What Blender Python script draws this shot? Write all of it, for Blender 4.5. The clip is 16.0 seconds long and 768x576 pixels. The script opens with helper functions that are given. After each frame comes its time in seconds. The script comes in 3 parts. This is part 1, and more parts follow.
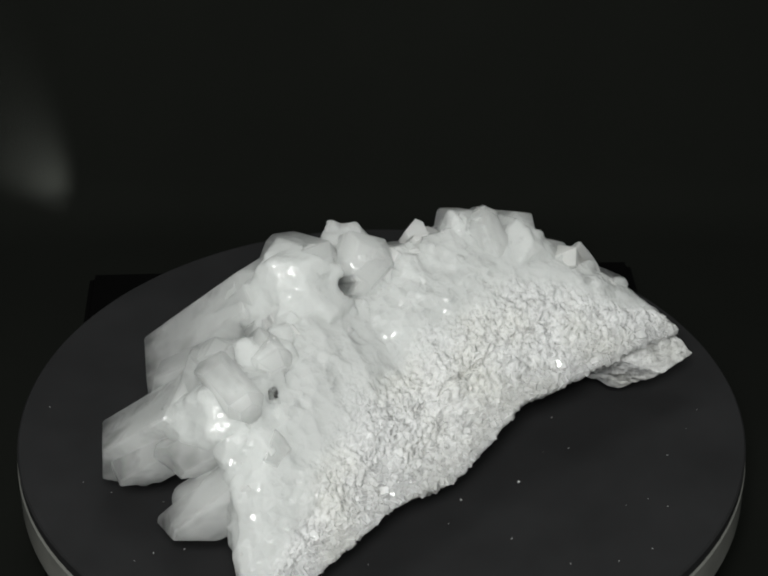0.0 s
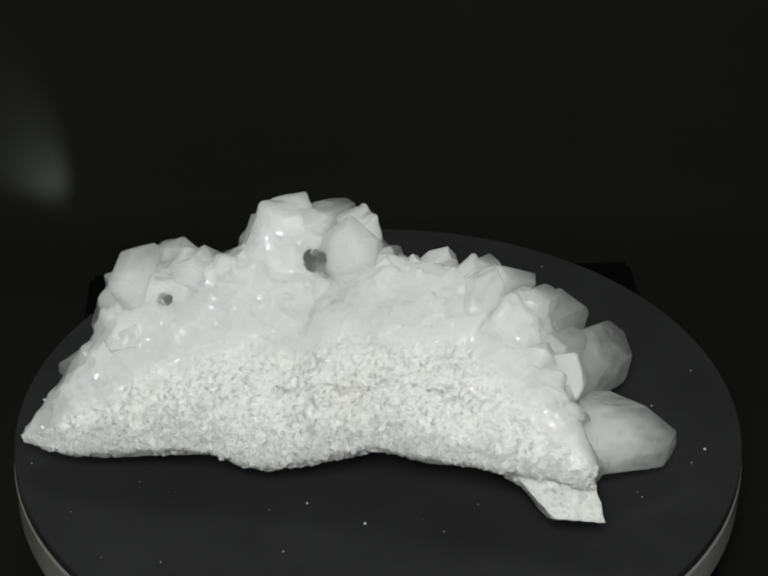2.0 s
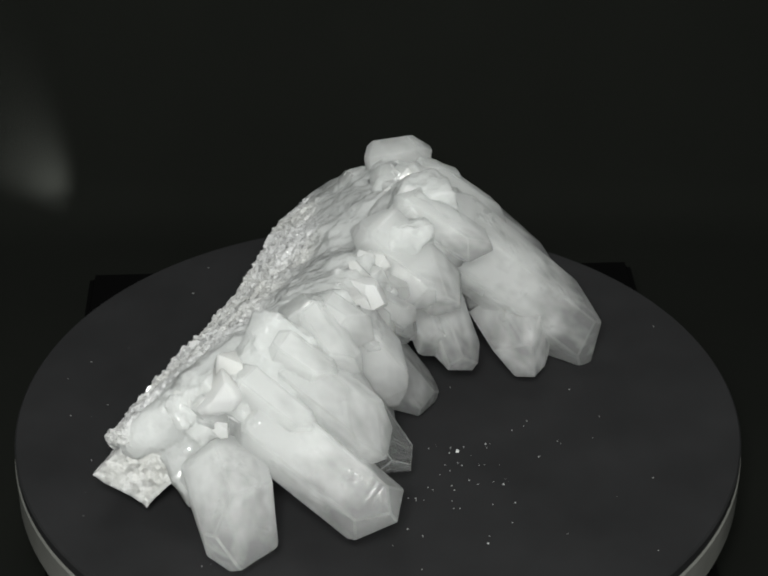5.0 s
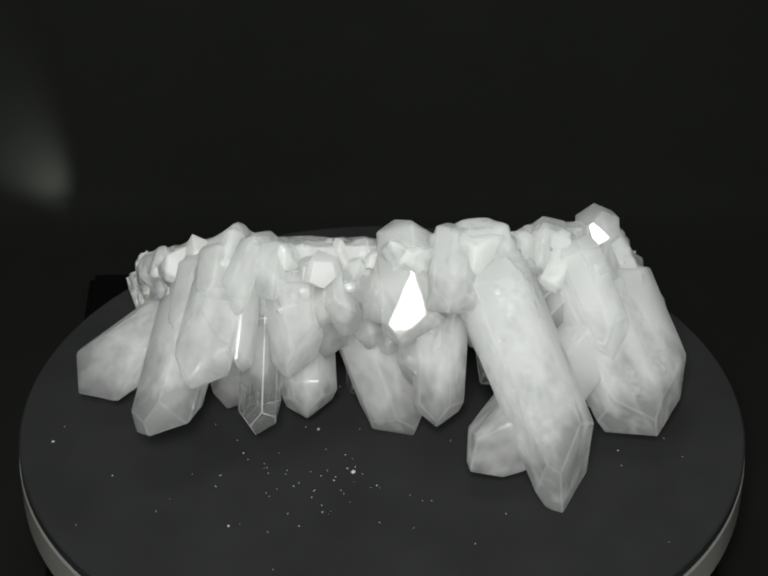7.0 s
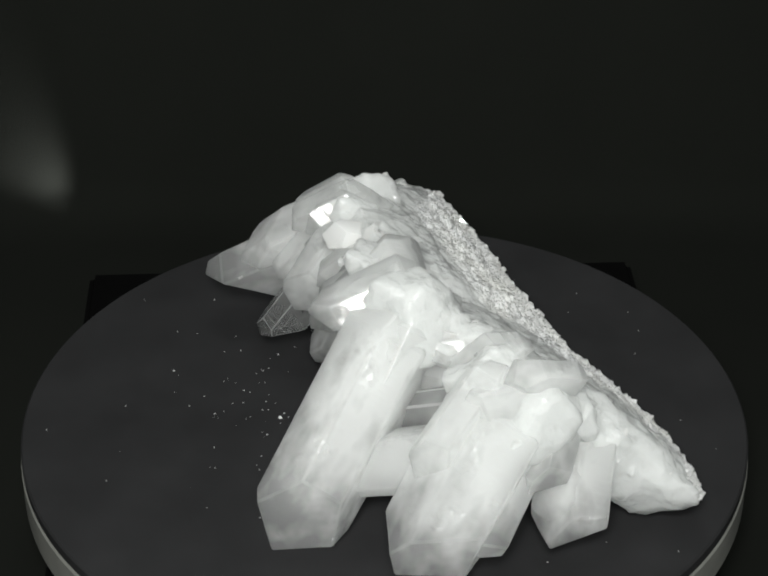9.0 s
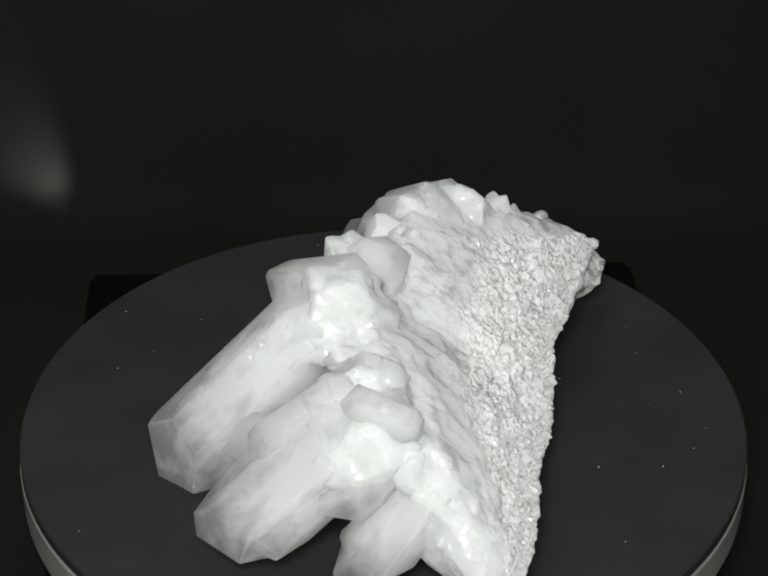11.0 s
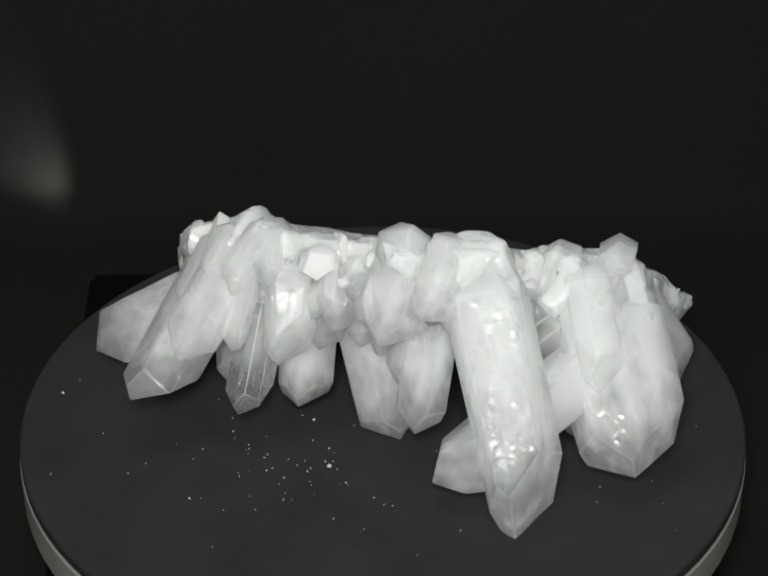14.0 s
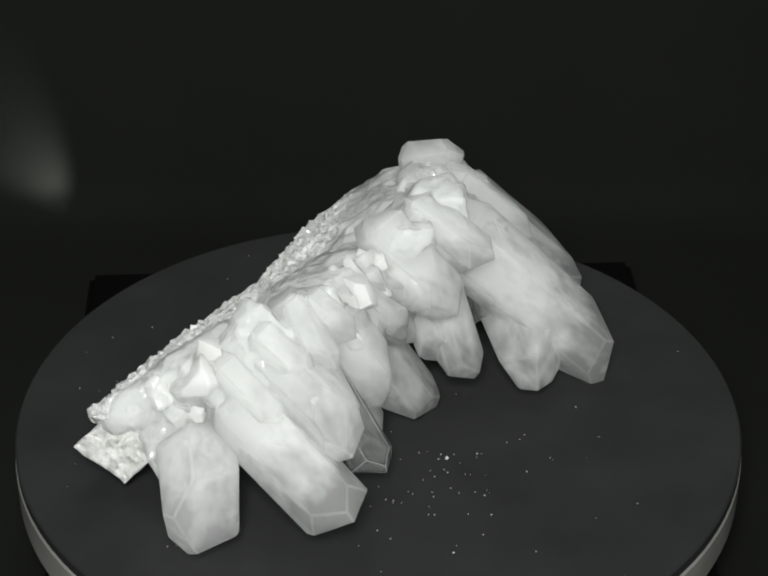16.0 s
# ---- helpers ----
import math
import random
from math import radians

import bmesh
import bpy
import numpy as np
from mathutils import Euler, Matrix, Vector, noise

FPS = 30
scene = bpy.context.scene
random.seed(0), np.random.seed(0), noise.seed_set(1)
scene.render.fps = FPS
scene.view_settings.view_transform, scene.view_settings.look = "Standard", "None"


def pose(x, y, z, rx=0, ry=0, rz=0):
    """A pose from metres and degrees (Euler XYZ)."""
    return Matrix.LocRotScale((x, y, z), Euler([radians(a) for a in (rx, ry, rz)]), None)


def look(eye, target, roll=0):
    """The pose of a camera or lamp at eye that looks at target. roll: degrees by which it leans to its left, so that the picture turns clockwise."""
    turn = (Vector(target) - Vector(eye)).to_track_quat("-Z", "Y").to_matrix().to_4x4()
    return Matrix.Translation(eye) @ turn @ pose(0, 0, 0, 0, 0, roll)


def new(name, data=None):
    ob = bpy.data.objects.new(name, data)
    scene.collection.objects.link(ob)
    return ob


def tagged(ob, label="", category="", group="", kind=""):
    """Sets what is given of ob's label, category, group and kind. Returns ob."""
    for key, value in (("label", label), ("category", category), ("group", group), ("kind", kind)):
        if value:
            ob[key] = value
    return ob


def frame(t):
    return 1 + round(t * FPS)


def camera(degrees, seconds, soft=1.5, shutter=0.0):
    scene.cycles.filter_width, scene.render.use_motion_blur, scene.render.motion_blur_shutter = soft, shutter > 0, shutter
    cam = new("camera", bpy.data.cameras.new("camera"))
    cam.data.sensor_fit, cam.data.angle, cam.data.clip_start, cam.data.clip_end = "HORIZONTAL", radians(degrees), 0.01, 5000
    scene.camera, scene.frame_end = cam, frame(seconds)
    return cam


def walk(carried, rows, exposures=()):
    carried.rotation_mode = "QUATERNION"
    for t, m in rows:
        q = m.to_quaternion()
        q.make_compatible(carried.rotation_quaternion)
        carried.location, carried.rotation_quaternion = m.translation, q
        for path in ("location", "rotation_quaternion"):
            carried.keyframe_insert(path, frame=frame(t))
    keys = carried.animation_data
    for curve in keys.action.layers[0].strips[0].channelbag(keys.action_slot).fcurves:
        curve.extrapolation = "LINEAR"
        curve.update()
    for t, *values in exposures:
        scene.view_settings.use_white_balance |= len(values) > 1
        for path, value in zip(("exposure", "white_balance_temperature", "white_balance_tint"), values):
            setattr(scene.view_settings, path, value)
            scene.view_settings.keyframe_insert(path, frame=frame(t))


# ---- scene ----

# ---------------- camera ----------------
cam = camera(22.59, 16.0, soft=2.1)
EYE = (0.0, -0.4336, 0.3199)
PITCH, YAW = radians(32.71), radians(0.177)
AIM = (math.cos(PITCH) * math.sin(YAW), EYE[1] + math.cos(PITCH) * math.cos(YAW), EYE[2] - math.sin(PITCH))
walk(cam, [(0.0, look(EYE, AIM)), (16.0, look(EYE, AIM))],
     exposures=[(0.0, -0.23), (2.5, -0.19), (4.0, -0.02), (7.0, 0.10), (9.0, 0.19), (12.5, 0.18), (14.5, 0.25), (16.0, 0.27)])

# ---------------- light ----------------
world = bpy.data.worlds.new("studio_dark")
world.use_nodes = True
world.node_tree.nodes["Background"].inputs[0].default_value = (0.9, 1.0, 0.95, 1)
world.node_tree.nodes["Background"].inputs[1].default_value = 0.13
scene.world = world


def area_lamp(name, eye, target, size, watts, colour=(1, 1, 1)):
    data = bpy.data.lights.new(name, "AREA")
    data.shape, data.size, data.energy, data.color = "SQUARE", size, watts, colour
    lamp = new(name, data)
    lamp.matrix_world = look(eye, target)
    return lamp


area_lamp("overhead_lamp", (-0.04, 0.03, 0.70), (0, 0, 0.02), 0.24, 0.95, (0.985, 1.0, 0.98))
area_lamp("front_lamp", (-0.02, -0.55, 0.48), (0, 0, 0.02), 0.13, 5.65, (0.985, 1.0, 0.97))
# added helper spot, no lamp stands here: makes the pale patch on the cloth
patch_spot = bpy.data.lights.new("side_lamp", "SPOT")
patch_spot.energy, patch_spot.spot_size, patch_spot.spot_blend, patch_spot.shadow_soft_size = 0.24, radians(64), 1.0, 0.003
new("side_lamp", patch_spot).matrix_world = look((-0.108, 0.172, -0.041), (-0.170, 0.222, 0.008))


# ---------------- materials ----------------
def material(name):
    m = bpy.data.materials.new(name)
    m.use_nodes = True
    n, l = m.node_tree.nodes, m.node_tree.links
    return m, n, l, n["Principled BSDF"]


def noise_node(n, l, scale, detail=4.0, rough=0.6, coords="Object"):
    tc = n.new("ShaderNodeTexCoord")
    t = n.new("ShaderNodeTexNoise")
    t.inputs["Scale"].default_value, t.inputs["Detail"].default_value, t.inputs["Roughness"].default_value = scale, detail, rough
    l.new(tc.outputs[coords], t.inputs["Vector"])
    return t


def ramp(n, l, src, stops):
    r = n.new("ShaderNodeValToRGB")
    while len(r.color_ramp.elements) < len(stops):
        r.color_ramp.elements.new(0.5)
    for e, (pos, col) in zip(r.color_ramp.elements, stops):
        e.position, e.color = pos, (*col, 1) if len(col) == 3 else col
    l.new(src, r.inputs[0])
    return r


def bump(n, l, src, bsdf, strength, dist):
    b = n.new("ShaderNodeBump")
    b.inputs["Strength"].default_value, b.inputs["Distance"].default_value = strength, dist
    l.new(src, b.inputs["Height"])
    l.new(b.outputs[0], bsdf.inputs["Normal"])
    return b


def glitter(n, l, b, scale, tilt, patch=None):
    """Breaks the surface into small flat facets, each tilted its own way; patch: a socket that says how much, place by place."""
    tc = n.new("ShaderNodeTexCoord")
    cells = n.new("ShaderNodeTexVoronoi")
    cells.inputs["Scale"].default_value = scale
    l.new(tc.outputs["Object"], cells.inputs["Vector"])
    off = n.new("ShaderNodeVectorMath")
    off.operation, off.inputs[1].default_value = "SUBTRACT", (0.5, 0.5, 0.5)
    l.new(cells.outputs["Color"], off.inputs[0])
    size = n.new("ShaderNodeVectorMath")
    size.operation, size.inputs["Scale"].default_value = "SCALE", tilt
    l.new(off.outputs[0], size.inputs[0])
    if patch:
        l.new(patch, size.inputs["Scale"])
    add = n.new("ShaderNodeVectorMath")
    if b.inputs["Normal"].links:
        l.new(b.inputs["Normal"].links[0].from_socket, add.inputs[0])
    else:
        l.new(n.new("ShaderNodeNewGeometry").outputs["Normal"], add.inputs[0])
    l.new(size.outputs[0], add.inputs[1])
    norm = n.new("ShaderNodeVectorMath")
    norm.operation = "NORMALIZE"
    l.new(add.outputs[0], norm.inputs[0])
    l.new(norm.outputs[0], b.inputs["Normal"])


def dark_surface(name, low, high, rough, scale, strength, dist, fine, sheen=0.1):
    m, n, l, b = material(name)
    big = noise_node(n, l, scale)
    r = ramp(n, l, big.outputs[0], [(0.3, low), (0.7, high)])
    l.new(r.outputs[0], b.inputs["Base Color"])
    b.inputs["Roughness"].default_value = rough
    b.inputs["Specular IOR Level"].default_value = sheen
    tiny = noise_node(n, l, fine, 6, 0.7)
    bump(n, l, tiny.outputs[0], b, strength, dist)
    return m


MAT_DISC = dark_surface("black_felt_paper", (0.0150, 0.0150, 0.0156), (0.0220, 0.0220, 0.0229), 0.85, 30, 0.4, 0.0004, 2500)
MAT_RIM = dark_surface("grey_plastic_edge", (0.13, 0.13, 0.12), (0.18, 0.18, 0.165), 0.6, 60, 0.2, 0.0002, 900)
MAT_BLACK = dark_surface("black_plastic", (0.0012, 0.0012, 0.0012), (0.002, 0.002, 0.002), 0.7, 25, 0.2, 0.0003, 700, 0.04)
MAT_CLOTH = dark_surface("black_backdrop_cloth", (0.0048, 0.0054, 0.0043), (0.0066, 0.0073, 0.0059), 0.9, 6, 0.4, 0.0005, 1600)


def let_through(n, l, b, share, colour):
    """Lets part of the light pass diffusely through a milky body. Returns the mixed shader."""
    tr = n.new("ShaderNodeBsdfTranslucent")
    tr.inputs[0].default_value = (*colour, 1)
    mx = n.new("ShaderNodeMixShader")
    mx.inputs[0].default_value = share
    l.new(b.outputs[0], mx.inputs[1])
    l.new(tr.outputs[0], mx.inputs[2])
    l.new(mx.outputs[0], n["Material Output"].inputs[0])
    return mx


def quartz(name, root, tip, rough=0.08, milk=(0.945, 0.955, 0.95), deep=0.018, share=0.6, veils=0.5, start=0.25, end=1.0):
    """Quartz that is milky at its root and clears towards its tip, with clouds and veils inside. root, tip: how clear it is there."""
    m, n, l, b = material(name)
    tc = n.new("ShaderNodeTexCoord")
    sep = n.new("ShaderNodeSeparateXYZ")
    l.new(tc.outputs["Generated"], sep.inputs[0])
    info = n.new("ShaderNodeObjectInfo")
    run = n.new("ShaderNodeMapping")
    run.inputs["Scale"].default_value = (150, 150, 90)
    l.new(tc.outputs["Object"], run.inputs[0])
    cloud = n.new("ShaderNodeTexNoise")
    cloud.inputs["Scale"].default_value, cloud.inputs["Detail"].default_value, cloud.inputs["Roughness"].default_value = 1.0, 2.0, 0.5
    l.new(run.outputs[0], cloud.inputs["Vector"])
    veil = n.new("ShaderNodeMath")
    veil.operation, veil.inputs[1].default_value, veil.inputs[2].default_value = "MULTIPLY_ADD", veils * 1.6, -veils * 0.8
    l.new(cloud.outputs[0], veil.inputs[0])
    var = n.new("ShaderNodeMath")
    var.operation, var.inputs[1].default_value, var.inputs[2].default_value = "MULTIPLY_ADD", 0.3, -0.15
    l.new(info.outputs["Random"], var.inputs[0])
    s1 = n.new("ShaderNodeMath")
    l.new(veil.outputs[0], s1.inputs[0])
    l.new(var.outputs[0], s1.inputs[1])
    s2 = n.new("ShaderNodeMath")
    l.new(sep.outputs[2], s2.inputs[0])
    l.new(s1.outputs[0], s2.inputs[1])
    r = ramp(n, l, s2.outputs[0], [(start, (root,) * 3), (end, (tip,) * 3)])
    wear = noise_node(n, l, 260, 5, 0.65)
    rr = ramp(n, l, wear.outputs[0], [(0.4, (rough,) * 3), (0.7, (rough + 0.2,) * 3)])
    # growth lines across the prism faces, low steps, fine pits
    mp = n.new("ShaderNodeMapping")
    mp.inputs["Scale"].default_value = (60, 60, 900)
    l.new(tc.outputs["Object"], mp.inputs[0])
    stria = n.new("ShaderNodeTexNoise")
    stria.inputs["Scale"].default_value, stria.inputs["Detail"].default_value = 1.0, 3.0
    l.new(mp.outputs[0], stria.inputs["Vector"])
    plates = n.new("ShaderNodeTexVoronoi")
    plates.feature, plates.inputs["Scale"].default_value = "F1", 620
    l.new(tc.outputs["Object"], plates.inputs["Vector"])
    mix = n.new("ShaderNodeMath")
    l.new(stria.outputs[0], mix.inputs[0])
    l.new(wear.outputs[0], mix.inputs[1])
    mix2 = n.new("ShaderNodeMath")
    mix2.operation = "MULTIPLY_ADD"
    # etched patches that glitter
    etch = noise_node(n, l, 120, 2, 0.5)
    patch = ramp(n, l, etch.outputs[0], [(0.56, (0.3,) * 3), (0.64, (3.0,) * 3)])
    l.new(patch.outputs[0], mix2.inputs[1])
    l.new(plates.outputs["Distance"], mix2.inputs[0])
    l.new(mix.outputs[0], mix2.inputs[2])
    bm = bump(n, l, mix2.outputs[0], b, 0.28, 0.0004)
    flake = ramp(n, l, etch.outputs[0], [(0.55, (0.0,) * 3), (0.62, (0.9,) * 3)])
    glitter(n, l, b, 520, 0.0, flake.outputs[0])
    b.inputs["Base Color"].default_value = (*milk, 1)
    b.inputs["IOR"].default_value = 1.54
    b.inputs["Subsurface Weight"].default_value = 1.0
    b.inputs["Subsurface Radius"].default_value = (1, 1, 1)
    b.inputs["Subsurface Scale"].default_value = deep
    l.new(rr.outputs[0], b.inputs["Roughness"])
    body = let_through(n, l, b, share, (0.975, 0.98, 0.975))
    # the clear share: partly bent, partly straight through
    glass = n.new("ShaderNodeBsdfPrincipled")
    glass.inputs["Base Color"].default_value = (0.98, 0.985, 0.985, 1)
    glass.inputs["Transmission Weight"].default_value, glass.inputs["IOR"].default_value = 1.0, 1.54
    l.new(rr.outputs[0], glass.inputs["Roughness"])
    l.new(bm.outputs[0], glass.inputs["Normal"])
    thin = n.new("ShaderNodeBsdfTransparent")
    cl = n.new("ShaderNodeMixShader")
    cl.inputs[0].default_value = 0.5
    l.new(glass.outputs[0], cl.inputs[1])
    l.new(thin.outputs[0], cl.inputs[2])
    out = n.new("ShaderNodeMixShader")
    l.new(r.outputs[0], out.inputs[0])
    l.new(body.outputs[0], out.inputs[1])
    l.new(cl.outputs[0], out.inputs[2])
    l.new(out.outputs[0], n["Material Output"].inputs[0])
    return m


MAT_QUARTZ = quartz("quartz_clearing_tip", 0.22, 0.70, 0.03, veils=0.95, start=0.4, end=1.1)
MAT_CLEAR = quartz("clear_quartz", 0.55, 0.88, 0.02, veils=0.6, start=0.1, end=0.7)
# bevels: frosted wear, plus the edges' bright light put in as milkier quartz
MAT_EDGE = quartz("worn_bright_quartz_edge", 0.24, 0.62, 0.10, veils=0.8, start=0.4, end=1.1)
MAT_MILK = quartz("milky_quartz", 0.15, 0.58, 0.05, veils=0.8, start=0.35, end=1.1)
MAT_CORE = quartz("cloud_inside_quartz", 0.10, 0.85, 0.3, veils=0.9, start=0.4, end=1.0)


def sugary(name, grain_scale, strength, share, tone, fleck=0.0, deep=0.005, rough=0.3, flakes=0):
    """Granular white quartz; fleck: how much darker the clearer grains look."""
    m, n, l, b = material(name)
    grain = noise_node(n, l, grain_scale, 4, 0.65)
    stain = noise_node(n, l, 45, 4, 0.6)
    r = ramp(n, l, stain.outputs[0], [(0.42, (tone, tone, tone)), (0.7, (tone * 0.97, tone * 0.965, tone * 0.92))])
    geo = n.new("ShaderNodeNewGeometry")
    cells = noise_node(n, l, grain_scale * 0.9, 2, 0.7)
    sum_ = n.new("ShaderNodeMath")
    sum_.operation, sum_.inputs[1].default_value = "MULTIPLY_ADD", 0.35
    l.new(geo.outputs["Random Per Island"], sum_.inputs[0])
    l.new(cells.outputs[0], sum_.inputs[2])
    f = ramp(n, l, sum_.outputs[0], [(0.42, (1 - fleck,) * 3), (0.72, (1,) * 3)])
    mul = n.new("ShaderNodeMix")
    mul.data_type, mul.blend_type = "RGBA", "MULTIPLY"
    mul.inputs[0].default_value = 1.0
    l.new(r.outputs[0], mul.inputs[6])
    l.new(f.outputs[0], mul.inputs[7])
    l.new(mul.outputs[2], b.inputs["Base Color"])
    b.inputs["Roughness"].default_value = rough
    b.inputs["Subsurface Weight"].default_value = 0.6
    b.inputs["Subsurface Radius"].default_value = (1, 1, 1)
    b.inputs["Subsurface Scale"].default_value = deep
    bump(n, l, grain.outputs[0], b, strength, 0.0008)
    if flakes:
        glitter(n, l, b, flakes, 0.9)
    let_through(n, l, b, share, (tone, tone, tone))
    return m


def matrix_material():
    """Milky quartz that passes into bare sugary grain where the mesh says so (attribute "sugar")."""
    m = sugary("sugary_quartz_matrix", 900, 0.7, 0.25, 0.86, 0.34, 0.003, 0.16, 850)
    n, l = m.node_tree.nodes, m.node_tree.links
    grain = n["Material Output"].inputs[0].links[0].from_node
    b = n.new("ShaderNodeBsdfPrincipled")
    b.inputs["Base Color"].default_value = (0.79, 0.80, 0.795, 1)
    b.inputs["Subsurface Weight"].default_value = 1.0
    b.inputs["Subsurface Radius"].default_value = (1, 1, 1)
    b.inputs["Subsurface Scale"].default_value = 0.011
    wear = noise_node(n, l, 220, 4, 0.6)
    rr = ramp(n, l, wear.outputs[0], [(0.45, (0.06,) * 3), (0.7, (0.22,) * 3)])
    l.new(rr.outputs[0], b.inputs["Roughness"])
    lumps = n.new("ShaderNodeTexVoronoi")
    lumps.feature, lumps.inputs["Scale"].default_value = "F1", 420
    tc = n.new("ShaderNodeTexCoord")
    l.new(tc.outputs["Object"], lumps.inputs["Vector"])
    etch = noise_node(n, l, 95, 3, 0.55)
    patch = ramp(n, l, etch.outputs[0], [(0.48, (0.2,) * 3), (0.62, (2.2,) * 3)])
    both = n.new("ShaderNodeMath")
    both.operation = "MULTIPLY_ADD"
    l.new(lumps.outputs["Distance"], both.inputs[0])
    l.new(patch.outputs[0], both.inputs[1])
    l.new(wear.outputs[0], both.inputs[2])
    bump(n, l, both.outputs[0], b, 0.4, 0.0007)
    flake = ramp(n, l, etch.outputs[0], [(0.44, (0.12,) * 3), (0.60, (0.8,) * 3)])
    glitter(n, l, b, 430, 0.0, flake.outputs[0])
    milk = let_through(n, l, b, 0.4, (0.96, 0.97, 0.96))
    at = n.new("ShaderNodeAttribute")
    at.attribute_name = "sugar"
    mx = n.new("ShaderNodeMixShader")
    l.new(at.outputs["Fac"], mx.inputs[0])
    l.new(milk.outputs[0], mx.inputs[1])
    l.new(grain.outputs[0], mx.inputs[2])
    l.new(mx.outputs[0], n["Material Output"].inputs[0])
    return m


MAT_SUGAR = matrix_material()
MAT_CORNER = sugary("sugary_quartz_corner", 900, 0.8, 0.25, 0.86, 0.22, 0.003, 0.2, 850)
MAT_GRAIN = sugary("quartz_grains", 500, 0.02, 0.3, 0.90, 0.2, 0.003, 0.07)
MAT_CRUST = sugary("milky_quartz_crust", 260, 0.08, 0.4, 0.90, 0.12, 0.009, 0.06)
MAT_DUST = sugary("quartz_dust", 300, 0.05, 0.2, 0.85)


# ---------------- helpers ----------------
def part(name, bm, mat, parent=None, label="", smooth=False, m=None):
    me = bpy.data.meshes.new(name)
    bm.to_mesh(me)
    bm.free()
    me.materials.append(mat)
    if smooth:
        me.polygons.foreach_set("use_smooth", [True] * len(me.polygons))
    ob = new(name, me)
    if parent:
        ob.parent = parent
    if m is not None:
        ob.matrix_basis = m
    if label:
        ob["label"] = label
    return ob


def lathe(profile, segs=128, centre=(0, 0)):
    """Closed ring profile [(r, z)] turned about z."""
    bm = bmesh.new()
    rings = []
    for k in range(segs):
        a = 2 * math.pi * k / segs
        rings.append([bm.verts.new((centre[0] + r * math.cos(a), centre[1] + r * math.sin(a), z)) for r, z in profile])
    for k in range(segs):
        p, q = rings[k], rings[(k + 1) % segs]
        for i in range(len(profile)):
            j = (i + 1) % len(profile)
            bm.faces.new((p[i], q[i], q[j], p[j]))
    bmesh.ops.recalc_face_normals(bm, faces=bm.faces)
    return bm


# ---------------- setting ----------------
def smooth01(v):
    v = max(0.0, min(1.0, v))
    return v * v * (3 - 2 * v)


def backdrop_cloth():
    """One black sheet: the floor, a bend behind the turntable, and the slightly uneven wall."""
    bm = bmesh.new()
    prof = [(-1.2, -0.046), (-0.4, -0.046), (0.0, -0.046), (0.12, -0.046), (0.165, -0.046), (0.178, -0.0445), (0.186, -0.040)]
    prof += [(0.190 + 0.004 * k, -0.033 + 0.009 * k) for k in range(26)] + [(0.32, 0.3), (0.36, 0.6), (0.36, 1.3)]
    xs = [-1.4, -0.9, -0.6, -0.4] + [-0.3 + 0.01 * i for i in range(60)] + [0.4, 0.7, 1.0, 1.4]
    cols = []
    for x in xs:
        cols.append([bm.verts.new((x, y + (0.004 * noise.noise((x * 9, z * 6, 3.0)) if y > 0.18 else 0.0), z)) for y, z in prof])
    for a, b in zip(cols, cols[1:]):
        for i in range(len(prof) - 1):
            bm.faces.new((a[i], b[i], b[i + 1], a[i + 1]))
    ob = part("backdrop", bm, MAT_CLOTH, smooth=True)
    mod = ob.modifiers.new("thick", "SOLIDIFY")
    mod.thickness, mod.offset = 0.002, -1
    return tagged(ob, "black cloth sheet hung behind and under the turntable", "backdrop", kind="structure")


backdrop_cloth()


def rounded_box(bm, x0, x1, y0, y1, z0, z1, bevel):
    bmesh.ops.create_cube(bm, size=1, matrix=Matrix.Translation(((x0 + x1) / 2, (y0 + y1) / 2, (z0 + z1) / 2)) @ Matrix.Diagonal((x1 - x0, y1 - y0, z1 - z0, 1)))
    bmesh.ops.bevel(bm, geom=bm.edges[:], offset=bevel, segments=3, affect="EDGES")


def plinth():
    bm = bmesh.new()
    rounded_box(bm, -0.0915, 0.0895, -0.085, 0.113, -0.045, -0.022, 0.002)
    ob = part("plinth", bm, MAT_BLACK, m=pose(0, 0, 0, 0, 0, 2.5))
    return tagged(ob, "square matt black plinth under the turning disc", "plinth")


plinth()
OFF = (0.0004, 0.0010)


def turntable():
    e = tagged(new("turntable"), "round black turntable disc with a pale grey edge", "turntable")
    part("disc", lathe([(0.0, -0.004), (0.1001, -0.004), (0.1006, -0.0035), (0.1006, -0.0006), (0.1001, 0.0), (0.0, 0.0)][::-1], centre=OFF), MAT_DISC, e, "matt black felt-like top sheet")
    part("rim", lathe([(0.0, -0.015), (0.1004, -0.015), (0.1009, -0.0144), (0.1009, -0.0046), (0.1004, -0.004), (0.0, -0.004)][::-1], centre=OFF), MAT_RIM, e, "pale grey plastic edge")
    part("spindle", lathe([(0.0, -0.022), (0.02, -0.022), (0.02, -0.015), (0.0, -0.015)][::-1], 32), MAT_BLACK, e)
    return e


turn = turntable()

# ---------------- the mineral ----------------
cluster = tagged(new("crystal_cluster"), "white milky quartz cluster with clear pointed tips, on black disc", "mineral")


